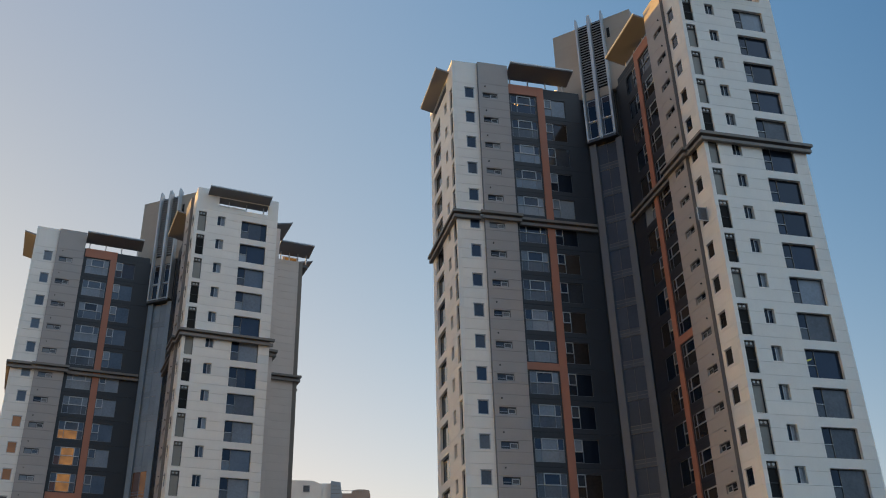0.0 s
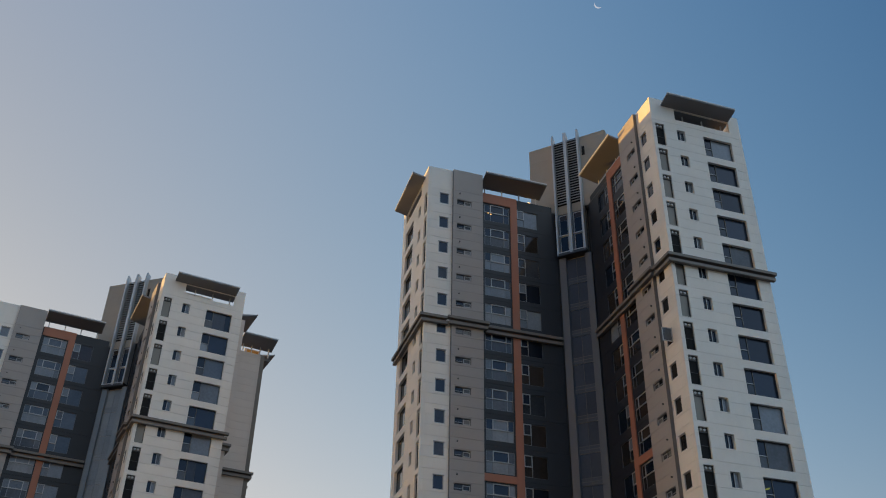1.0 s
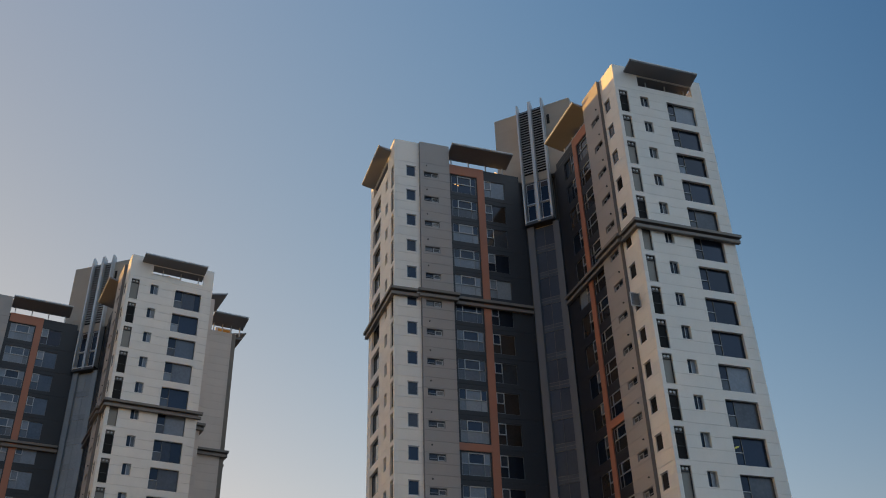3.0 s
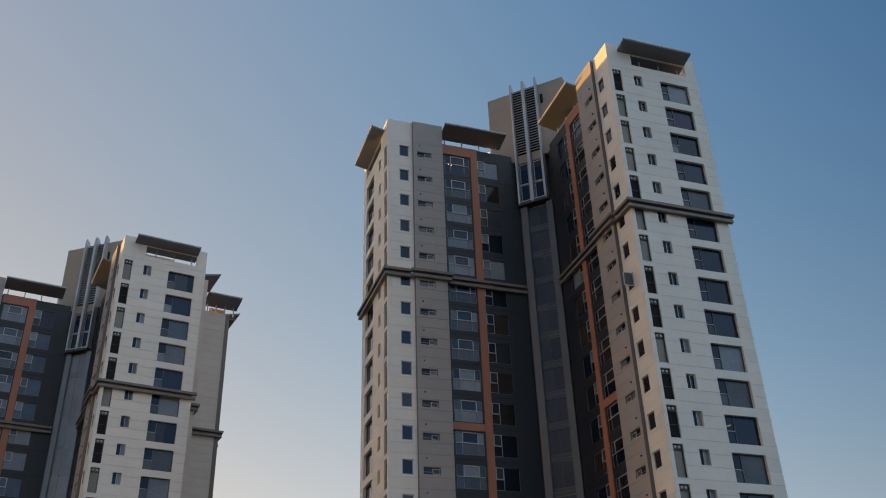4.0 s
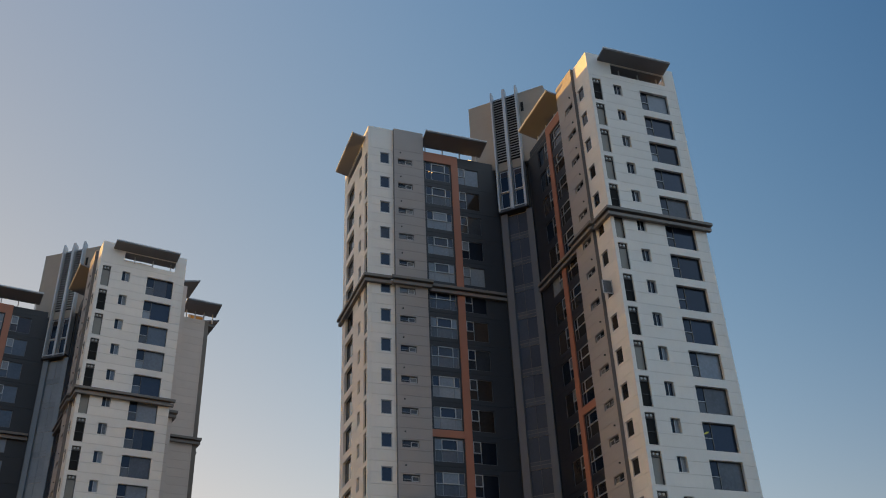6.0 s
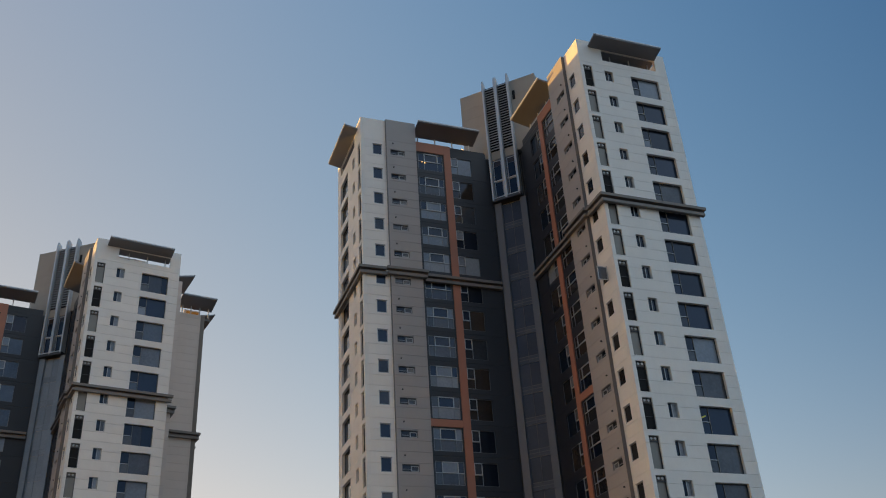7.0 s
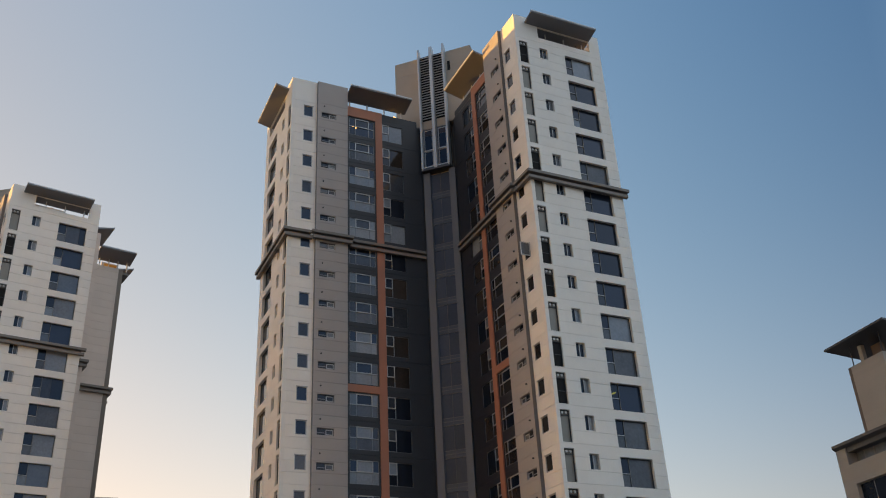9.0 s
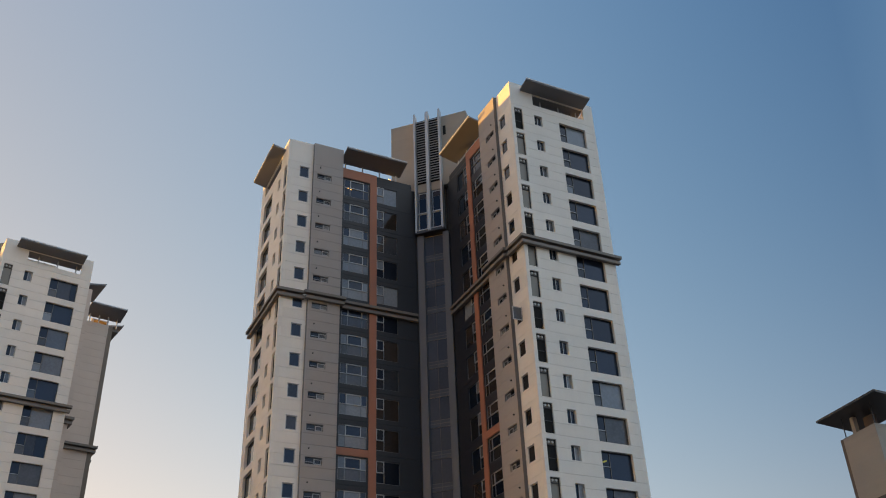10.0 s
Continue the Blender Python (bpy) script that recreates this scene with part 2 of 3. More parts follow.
# ---- windows: x from 0 along the wall, y into it, z up from the sill ----
def window(kind, w, h, y, deep, parent, m, flip, frame_mat, panes, sashes=(), extras=()):
    """A frame y into the wall, with panes (x0, x1, z0, z1, material) in its openings, sashes as rings before it, and extra boxes."""
    win = part("window", cached((kind, "frame", flip), lambda: frame_mesh(kind + "_frame", 0, w, 0, h, panes, deep, frame_mat, flip)), parent, m @ pose(0, y, 0))
    for x0, x1, z0, z1, ma in panes:
        part("pane", cached((kind, x0, x1, z0, z1, ma.name, flip), lambda: boxes_mesh("pane", [(x0 - 0.01, x1 + 0.01, deep * 0.45, deep * 0.75, z0 - 0.01, z1 + 0.01)], ma, flip)), win)
    for x0, x1, z0, z1, t, ys in sashes:
        part("sash", cached((kind, "sash", x0, z0, flip), lambda: frame_mesh("sash", x0, x1, z0, z1, [(x0 + t, x1 - t, z0 + t, z1 - t)], 0.06, FRAME, flip)), win, pose(0, ys, 0))
    for nm, box, ma in extras:
        part(nm, cached((kind, nm, box, ma.name, flip), lambda: boxes_mesh(nm, [box], ma, flip)), win)
    return win


rnd = random.Random(7)


VEILED = [0.0, ()]   # share of dark panes swapped for pale veiled ones, and which panes those may be, in the tower being built


def pick(*choices):
    """A choice by weight; some dark panes are swapped for pale veiled ones, for nets and for haze."""
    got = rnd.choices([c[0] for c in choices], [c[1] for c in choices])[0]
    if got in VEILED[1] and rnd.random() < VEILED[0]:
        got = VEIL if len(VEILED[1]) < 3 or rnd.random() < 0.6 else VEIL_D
    return got


# what shows in the panes: usual rooms, curtained lower rooms, notch panes with their dark reflections put into the
# colour
MOODS = {"": ((GLASS_B, 6), (GLASS, 3), (CURTAIN_D, 1)), "curtained": ((CURTAIN_D, 4), (CURTAIN, 3), (GLASS_B, 2)), "notch_dark": ((BROWN, 4), (BLACK, 3), (GLASS, 2))}


def square_window(parent, m, flip, warm=False, mood=""):
    w, h = 0.96, 1.26
    g = GLEAM_SOFT if warm else pick(*MOODS[mood])
    window("square", w, h, 0.03, 0.10, parent, m, flip, FRAME, [(0.07, w - 0.07, 0.07, h - 0.07, g)], (),
           [("drip_hood", (-0.02, w + 0.02, -0.08, 0.02, h - 0.03, h + 0.02), FRAME)])


def vent_window(parent, m, flip):
    w, h = 1.50, 0.62
    g = pick((CURTAIN_L, 3), (CURTAIN, 4), (CURTAIN_D, 1))
    window("vent", w, h, 0.14, 0.10, parent, m, flip, DFRAME, [(0.05, 0.75, 0.05, h - 0.05, pick((GLASS, 2), (CURTAIN_D, 2))), (0.81, w - 0.05, 0.05, h - 0.05, g)],
           [(0.80, 1.45, 0.06, 0.50, 0.055, -0.05)], [("rail", (0.10, 0.74, -0.02, 0.02, 0.20, 0.25), FRAME_MID)])


def wide_window(parent, m, flip, lit=False, mood=""):
    w, h = 2.61, 2.02
    g = pick(*(MOODS["notch_dark"] if mood == "notch_dark" else ((GLASS_B, 6), (GLASS, 2), (CURTAIN_D, 2))))
    g2 = pick(*(MOODS["notch_dark"] if mood == "notch_dark" else ((GLASS_B, 4), (CURTAIN_D, 3), (CURTAIN, 1))))
    low = pick(*{"": ((CURTAIN_D, 3), (CURTAIN, 1), (GLASS_B, 4)), "curtained": ((CURTAIN, 4), (CURTAIN_L, 3), (CURTAIN_D, 2)), "notch_dark": MOODS["notch_dark"]}[mood])
    centre = low
    if lit:
        g, low, centre = (GLEAM if lit > 1 else CURTAIN), (DUSK if lit > 1 else GLEAM), GLEAM
    window("wide", w, h, 0.05, 0.10, parent, m, flip, FRAME_MID,
           [(0.05, 0.60, 1.05, h - 0.05, g2), (0.65, 2.03, 1.05, h - 0.05, g), (2.08, w - 0.05, 1.05, h - 0.05, g2),
            (0.05, 0.60, 0.05, 1.0, low), (0.65, 2.03, 0.05, 1.0, centre), (2.08, w - 0.05, 0.05, 1.0, CURTAIN if lit else low)], [(0.60, 2.08, 1.0, h - 0.03, 0.085, -0.04)],
           [("transom", (0.02, w - 0.02, -0.03, 0.01, 0.99, 1.05), FRAME)])


def bay_window(parent, m, flip):
    w, h = 2.23, 2.02
    g = pick((GLASS, 4), (BROWN, 5), (CURTAIN_D, 1))
    window("bay", w, h, 0.06, 0.10, parent, m, flip, BAY_FRAME,
           [(0.06, 0.74, 0.05, 0.92, g), (0.06, 0.74, 1.00, h - 0.05, pick((GLASS_B, 3), (CURTAIN_D, 2), (CURTAIN, 1))), (0.80, w - 0.04, 0.05, h - 0.05, g)],
           [(0.03, 0.78, 0.95, h - 0.02, 0.075, -0.04)],
           [("mullion", (0.74, 0.80, -0.02, 0.01, 0.05, 0.95), FRAME_MID), ("transom", (0.03, 0.74, -0.02, 0.01, 0.04, 0.08), FRAME_MID)])


def service_opening(parent, m, flip, shut):
    w, h = 0.86, 2.45
    win = window("service_shut" if shut else "service_open", w, h, 0.14, 0.20, parent, m, flip, DFRAME,
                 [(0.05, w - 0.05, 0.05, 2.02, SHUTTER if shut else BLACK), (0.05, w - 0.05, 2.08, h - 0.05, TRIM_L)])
    for x0 in (0.27, 0.59):
        part("vent_cap", cached("vent_cap", lambda: prism_mesh("vent_cap", [(0.10 * math.cos(i * math.pi / 5), 0.10 * math.sin(i * math.pi / 5)) for i in range(10)], 0.0, 0.14, FRAME)),
             win, pose(-x0 if flip else x0, 0.10, 2.25, 90, 0, 0))
    if not shut:
        part("guard_rail", cached(("service_rail", flip), lambda: boxes_mesh("guard_rail", [(0.05, w - 0.05, 0.02, 0.05, 1.00, 1.04)], DFRAME, flip)), win)


def small_window(parent, m, flip):
    w, h = 0.83, 1.17
    g = pick((GLASS, 4), (CURTAIN, 3), (CURTAIN_L, 2))
    window("small", w, h, 0.20, 0.10, parent, m, flip, DFRAME, [(0.04, 0.36, 0.04, h - 0.04, GLASS), (0.40, w - 0.04, 0.04, h - 0.04, g)],
           [(0.38, w - 0.03, 0.03, h - 0.03, 0.05, -0.04)])


def big_window(parent, m, flip, drawn=None):
    w, h = 2.90, 2.19
    main = [(0.89, w - 0.06, 0.06, h - 0.06, pick((GLASS, 4), (CURTAIN_D, 3), (GLASS_B, 2), (CURTAIN, 1)) if drawn is None else CURTAIN if drawn else pick((GLASS, 2), (GLASS_B, 2)))]
    kind = "big"
    if drawn is None and rnd.random() < 0.18:          # a curtain drawn over a part of the room
        kind, cut = pick((("big_half", 1.78), 2), (("big_third", 2.25), 1), (("big_edge", 1.30), 1))
        a, b = pick(((GLASS, CURTAIN_D), 3), ((CURTAIN_D, GLASS), 3), ((CURTAIN, GLASS), 1), ((GLASS_B, CURTAIN_D), 2))
        main = [(0.89, cut - 0.012, 0.06, h - 0.06, a), (cut + 0.012, w - 0.06, 0.06, h - 0.06, b)]
    window(kind, w, h, 0.24, 0.10, parent, m, flip, DFRAME,
           [(0.06, 0.83, 1.03, h - 0.06, GLASS), (0.06, 0.83, 0.06, 0.97, CURTAIN if drawn else pick((GLASS_B, 3), (CURTAIN_D, 2), (CURTAIN, 1)))] + main, (),
           [("mullion", (0.845, 0.875, -0.02, 0.01, 0.06, h - 0.06), SHUTTER), ("transom", (0.06, 0.83, -0.03, 0.01, 0.975, 1.03), FRAME)])


# ---- the tower ----
STOREY, TOP_FLOOR, ROOF, PARAPET = 2.9, 55.1, 58.0, 60.6
COR_Z0, COR_Z1 = 42.62, 43.38
JOINTS = (0.0, 0.97, 1.94, 2.9)
CORNER_A, WING = (-16.05, 16.18), 9.22
DARK_END = 13.85
DRAWN = (4, 10, 12, 13, 14, 16)          # storeys of the nearer tower with pale curtains across the big window


def tower(x, y, turn, drop, storeys, label, shut, lit, warm, ajar):
    root = tagged(new("apartment_tower"), label, "apartment tower", "towers of the estate")
    root.matrix_basis = pose(x, y, 0, 0, 0, turn)
    # farther tower: most panes paled, its haze put into their colour
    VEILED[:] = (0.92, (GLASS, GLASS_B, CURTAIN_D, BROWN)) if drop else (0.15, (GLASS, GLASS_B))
    low = TOP_FLOOR - STOREY * (storeys - 1)          # floor of the lowest storey, before the drop

    def place(px, py, z, rz=0.0):
        return pose(px, py, z - drop, 0, 0, rz)

    # solid cores of the wings, behind the cladding
    core = part("wall", boxes_mesh("wing_core", [(0.65, 8.9, 0.35, 16.9, drop, ROOF), (-15.7, 0.8, 16.83, 25.1, drop, ROOF),
                                                 (0.6, 14.9, 10.65, 25.1, drop, ROOF), (8.8, 10.0, 3.35, 10.8, drop, ROOF)], CONCRETE), root, place(0, 0, 0))

    for wing in (0, 1):
        o = (0.0, 0.0) if wing == 0 else CORNER_A
        outer_flip, inner_flip = wing == 1, wing == 0

        def at(face, s, dep, z):
            """The pose of a piece on a face of this wing, s along it from the corner and dep into it."""
            flip = outer_flip if face == "outer" else inner_flip
            return place(o[0] + (dep if flip else s), o[1] + (s if flip else dep), z, -90 if flip else 0)
        of, nf = outer_flip, inner_flip
        wall_o = part("wall", boxes_mesh("ledge", [(0.4, WING - 0.2, 0.36, 0.5, drop, ROOF - 0.1)], CONCRETE, of), root, at("outer", 0, 0, 0))
        wall_i = part("wall", boxes_mesh("ledge", [(0.66, DARK_END, 0.66, 0.9, drop, ROOF - 0.1)], CONCRETE, nf), root, at("inner", 0, 0, 0))

        def panel(wall, key, face, dep, *args):
            pieces = cached((key, wing), lambda: band_meshes("panel", *args, of if face == "outer" else nf, "top" in key))

            def put(z):
                for me in pieces:
                    part("panel", me, wall, pose(0, dep, z))
            return put

        H_out = [(0.33, 1.19, 0.06, 2.51), (2.45, 3.28, 1.08, 2.25), (5.15, 8.05, 0.0, 2.19)]
        H_white = [(1.21, 2.17, 1.18, 2.44)]
        H_grey = [(2.95, 4.45, 1.21, 1.83)]
        H_dark = [(6.04, 8.65, 0.42, 2.44), (9.52, 11.75, 0.42, 2.44)]
        for k in range(storeys):
            z = TOP_FLOOR - STOREY * k
            for j in range(3):
                panel(wall_o, "outer%d" % j, "outer", 0.0, 0.004, WING, JOINTS[j], JOINTS[j + 1], H_out, 0.36, WHITE)(z)
                panel(wall_i, "white%d" % j, "inner", 0.0, 0.362, 2.58, JOINTS[j], JOINTS[j + 1], H_white, 0.66, WHITE)(z)
                panel(wall_i, "grey%d" % j, "inner", -0.3, 2.58, 5.65, JOINTS[j], JOINTS[j + 1], H_grey, 0.96, GREY)(z)
            panel(wall_i, "dark", "inner", 0.3, 5.65, DARK_END, 0.0, STOREY, H_dark, 0.36, DARK)(z)
            service_opening(root, at("outer", 0.33, 0.0, z + 0.06), of, shut(wing, k))
            small_window(root, at("outer", 2.45, 0.0, z + 1.08), of)
            big_window(root, at("outer", 5.15, 0.0, z), of, None if drop or wing else k in DRAWN)
            square_window(root, at("inner", 1.21, 0.0, z + 1.18), nf, warm(wing, k), "notch_dark" if wing == 0 else "curtained" if k >= 8 else "")
            if ajar(wing, k):
                leaf = part("casement", frame_mesh("casement", 0, 0.86, 0, 1.2, [(0.07, 0.79, 0.07, 1.13)], 0.05, FRAME), root, at("inner", 1.24, -0.03, z + 1.2) @ pose(0, 0, 0, 0, 0, -92 if nf else 0))
                part("pane", boxes_mesh("pane", [(0.06, 0.80, 0.015, 0.035, 0.06, 1.14)], CURTAIN), leaf)
            vent_window(root, at("inner", 2.95, -0.3, z + 1.21), nf)
            wide_window(root, at("inner", 6.04, 0.3, z + 0.42), nf, lit(wing, k), "notch_dark" if wing == 0 else "curtained" if k >= 4 else "")
            bay_window(root, at("inner", 9.52, 0.3, z + 0.42), nf)
            part("vent_pipe", cached(("pipe", nf), lambda: boxes_mesh("vent_pipe", [(-0.05, 0.05, -0.12, 0.02, -0.05, 0.05)], DFRAME, nf)), root, at("inner", 3.22, -0.3, z + 2.55))

        # darker strip over the panel step; wing 1's is added to dull reflected sun
        part("reveal", boxes_mesh("reveal", [(2.55, 2.579, -0.302, 0.0, low, PARAPET - 0.02)], REVEAL_L if wing else REVEAL, nf), root, at("inner", 0, 0, 0))

        # parapets above the top storey
        opening = [(2.45, 8.10, 58.55, 59.80)]
        for j, (a, b) in enumerate(((58.0, PARAPET),)):
            panel(wall_o, "outer_top%d" % j, "outer", 0.0, 0.004, WING, a, b, opening, 0.30, WHITE)(0)
            panel(wall_i, "white_top%d" % j, "inner", 0.0, 0.302, 2.58, a, b, [], 0.30, WHITE)(0)
            panel(wall_i, "grey_top%d" % j, "inner", -0.3, 2.58, 5.65, a, b, [], 0.60, GREY)(0)
        part("panel", boxes_mesh("panel", [(5.65, 13.4, 0.0, 0.3, ROOF, 58.75)], DARK, nf), wall_i, pose(0, 0.3, 0))
        # terracotta frame: upright strip, head and the band lower down
        part("frame_strip", boxes_mesh("frame_strip", [(8.78, 9.50, -0.10, 0.0, low, 58.78)], ORANGE, nf), root, at("inner", 0, 0.3, 0))
        part("frame_strip", boxes_mesh("frame_strip", [(5.78, 8.776, -0.10, 0.0, 57.66, 58.78)], ORANGE, nf), root, at("inner", 0, 0.3, 0))
        zb = TOP_FLOOR - STOREY * 9
        part("frame_strip", boxes_mesh("frame_strip", [(5.78, 8.776, -0.10, 0.0, zb - 0.36, zb + 0.30)], ORANGE, nf), root, at("inner", 0, 0.3, 0))
        # cornice
        for a, b, out in ((43.12, COR_Z1, 0.46), (COR_Z0, 42.90, 0.34), (42.90, 43.12, 0.05)):
            part("cornice", boxes_mesh("cornice", [(-out, WING + out, -out, 0.0, a, b)], CORNICE, of), root, at("outer", 0, -0.002, 0))
            part("cornice", boxes_mesh("cornice", [(0.0, 2.58 - out, -out, 0.0, a, b), (2.58 - out, 5.65 + out, -0.3 - out, -0.3, a, b),
                                                   (5.65 + out, DARK_END - 0.1, 0.3 - out, 0.3, a, b)], CORNICE, nf), root, at("inner", 0, -0.002, 0))
        # roof terraces with tilted canopies
        for face, s0, s1, fl in (("outer", 1.15, 8.15, of), ("inner", 5.67, 12.3, nf)):
            prof = [(-1.3, 60.17), (-1.3, 60.34), (1.1, 59.80), (1.1, 59.57)] if face == "outer" else [(-1.3, 60.17), (-1.3, 60.34), (0.7, 59.89), (0.7, 59.67)]
            cp = part("canopy", profile_mesh("canopy", prof, s0, s1, CANOPY, fl), root, at(face, 0, 0, 0))
            part("edge_trim", profile_mesh("edge_trim", [(-1.335, 60.28), (-1.335, 60.39), (-1.20, 60.35), (-1.305, 60.33), (-1.305, 60.28)], s0 - 0.02, s1 + 0.02, METAL, fl), cp)
            posts = [s0 + 0.5 + i * (s1 - s0 - 1.0) / 3 for i in range(4)]
            for s in posts:
                part("post", cached(("post", fl), lambda: boxes_mesh("post", [(-0.05, 0.05, 0.55, 0.65, ROOF, 59.80)], FRAME, fl)), cp, pose(-s if fl else s, 0, 0))

    # marks on the building: a small lamp on the end wall, planting on the terraces
    if not drop:
        part("wall_lamp", boxes_mesh("wall_lamp", [(9.22, 9.52, 0.55, 0.70, 52.6, 52.78)], DFRAME), root, place(0, 0, 0))
    part("partition", boxes_mesh("partition", [(4.3, 4.5, 1.2, 3.0, ROOF + 0.1, 59.5)], BEIGE), root, place(0, 0, 0))
    if drop:
        part("terrace_wall", boxes_mesh("terrace_wall", [(2.5, 5.6, 0.9, 1.1, ROOF + 0.1, 59.25)], WHITE), root, place(0, 0, 0))
    else:
        part("partition", boxes_mesh("partition", [(6.0, 6.12, 0.6, 3.0, ROOF + 0.1, 59.3)], TRIM_L), root, place(0, 0, 0))
        part("terrace_wall", boxes_mesh("terrace_wall", [(0.9, 8.6, 3.2, 3.4, ROOF + 0.1, 59.9)], DARK), root, place(0, 0, 0))
    for i, px in enumerate((2.9, 3.6, 5.1, 5.5, 6.7) if not drop else ()):
        pot = tagged(new("potted_plant"), "leafy green plant in a concrete trough on the roof terrace", "potted plant", "plants on the roof terrace")
        pot.matrix_basis = root.matrix_basis @ place(px, 0, 0)
        part("planter", boxes_mesh("planter", [(-0.3, 0.3, 0.55, 0.95, ROOF + 0.121, ROOF + 0.5)], CONCRETE), pot)
        vs, fs = [], []
        r2 = random.Random(i + 50)
        for q in range(60):
            c = Vector((r2.gauss(0, 0.17), 0.75 + r2.gauss(0, 0.14), ROOF + 0.72 + r2.gauss(0, 0.16)))
            d1 = Vector((r2.gauss(0, 1), r2.gauss(0, 1), r2.gauss(0, 1))).normalized() * 0.10
            d2 = d1.cross(Vector((r2.gauss(0, 1), r2.gauss(0, 1), r2.gauss(0, 1)))).normalized() * 0.05
            kk = len(vs)
            vs += [tuple(c + d1), tuple(c + d2), tuple(c - d1), tuple(c - d2)]
            fs.append((kk, kk + 1, kk + 2, kk + 3))
        part("foliage", quads_mesh("foliage", vs, fs, LEAF), pot)

    # roof deck
    part("roof", boxes_mesh("roof", [(0.3, 9.0, 0.3, 16.9, ROOF + 0.01, ROOF + 0.12), (-15.75, 0.28, 16.5, 25.0, ROOF + 0.01, ROOF + 0.12)], CONCRETE), root, place(0, 0, 0))

    # unseen rear parapet, added to keep the low sun off the other wing's strip
    part("parapet", boxes_mesh("parapet", [(-15.7, 0.3, 24.75, 25.1, ROOF + 0.01, PARAPET)], PALE), root, place(0, 0, 0))

    # plain rear wing and the return of the side wall
    def banded(x0, x1, y0, y1, z0, z1, m, paint, step=0.967, gap=0.005):
        """A wall face of stacked panels, on a plain strip behind them."""
        wall = part("wall", boxes_mesh("wall", [(x0 + 0.1, x1 - 0.1, y0 + 0.1, y1 - 0.1, z0, z1 - 0.1)], CONCRETE), root, m)
        z = z0
        while z < z1 - 0.01:
            t = min(step, z1 - z)
            me = cached(("banded", x0, x1, y0, y1, round(t, 3)), lambda: boxes_mesh("panel", [(x0, x1, y0, y1, gap, t - gap)], paint))
            part("panel", me, wall, pose(0, 0, z))
            z += step
    M0 = place(0, 0, 0)
    banded(10.36, 15.2, 10.3, 10.66, low, 58.55, M0, PALE)
    banded(14.86, 15.196, 10.67, 15.2, low, 58.55, M0, PALE)
    banded(15.2, 16.05, 15.21, 15.5, low, 58.55, M0, PALE)
    banded(15.7, 16.046, 15.51, 25.0, low, 58.55, M0, PALE)
    banded(8.9, 9.216, 0.37, 2.99, low, 60.6, M0, PALE)
    banded(9.22, 10.35, 3.0, 3.36, low, 58.75, M0, PALE)
    banded(10.0, 10.346, 3.37, 10.3, low, 58.55, M0, PALE)
    for a, b, out in ((43.12, COR_Z1, 0.46), (COR_Z0, 42.90, 0.34), (42.90, 43.12, 0.05)):
        part("cornice", boxes_mesh("cornice", [(10.4, 15.2 + out, 10.3 - out, 10.3, a, b), (9.3, 10.35 + out, 3.0 - out, 3.0, a, b), (10.35, 10.35 + out, 3.0, 9.8, a, b),
                                               (15.2, 15.2 + out, 10.3, 15.2 - out, a, b), (15.2, 16.05 + out, 15.2 - out, 15.2, a, b), (16.05, 16.05 + out, 15.2, 20.0, a, b)], CORNICE), root, place(0, 0, 0))
    prof = [(-1.3, 60.17), (-1.3, 60.34), (1.1, 59.80), (1.1, 59.57)]
    for s0, s1, m in ((11.9, 16.2, place(0, 9.95, 0)), (3.8, 8.5, place(10.65, 0, 0, 90)), (12.9, 17.9, place(15.9, 0, 0, 90))):
        cp = part("canopy", profile_mesh("canopy", prof, s0, s1, CANOPY), root, m)
        part("edge_trim", profile_mesh("edge_trim", [(-1.335, 60.28), (-1.335, 60.39), (-1.20, 60.35), (-1.305, 60.33), (-1.305, 60.28)], s0 - 0.02, s1 + 0.02, METAL), cp)
        for i in range(4):
            part("post", cached("rear_post", lambda: boxes_mesh("post", [(-0.06, 0.06, 0.55, 0.67, 58.4, 59.80)], FRAME)), cp, pose(s0 + 0.5 + i * (s1 - s0 - 1.0) / 3, 0, 0))
    # brown strip on the front face, coloured for the shaded side wall
    part("corner_trim", boxes_mesh("corner_trim", [(14.72, 15.203, 10.26, 10.297, low, 58.5)], TRIM_L), root, M0)
    cp = part("canopy", profile_mesh("canopy", prof, 3.9, 10.6, CANOPY), root, place(0, 25.1, 0, 180))
    for i in range(3):
        part("post", cached("rear_post", lambda: boxes_mesh("post", [(-0.06, 0.06, 0.55, 0.67, 58.4, 59.80)], FRAME)), cp, pose(4.6 + i * 2.7, 0, 0))
    part("terrace_wall", boxes_mesh("terrace_wall", [(12.9, 14.9, 11.6, 11.8, 58.3, 59.7)], PALE), root, M0)
    # glowing pane added for the gold sunlight on the terrace wall
    part("pane", boxes_mesh("pane", [(13.2, 14.7, 11.55, 11.595, 58.55, 59.55)], GLEAM), root, M0)
    part("roof", boxes_mesh("roof", [(10.2, 16.0, 10.5, 25.0, 58.0, 58.3), (9.0, 10.2, 3.3, 10.5, 58.0, 58.3)], CONCRETE), root, M0)

    # stair and lift core across the inner corner: x along its face, y into it
    M = place(-1.09, 15.29, 0, -45)
    banded(-4.28, 4.36, 0.10, 6.0, 58.2, 67.28, M, BEIGE, 1.45, 0.005)
    part("wall", boxes_mesh("wall", [(-1.5, 1.5, 0.5, 1.2, drop, 58.2)], BEIGE), root, M)
    for xa, xb in ((-1.50, -0.80), (1.22, 1.86)):
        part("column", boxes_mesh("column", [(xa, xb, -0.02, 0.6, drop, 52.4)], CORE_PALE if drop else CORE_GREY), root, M)
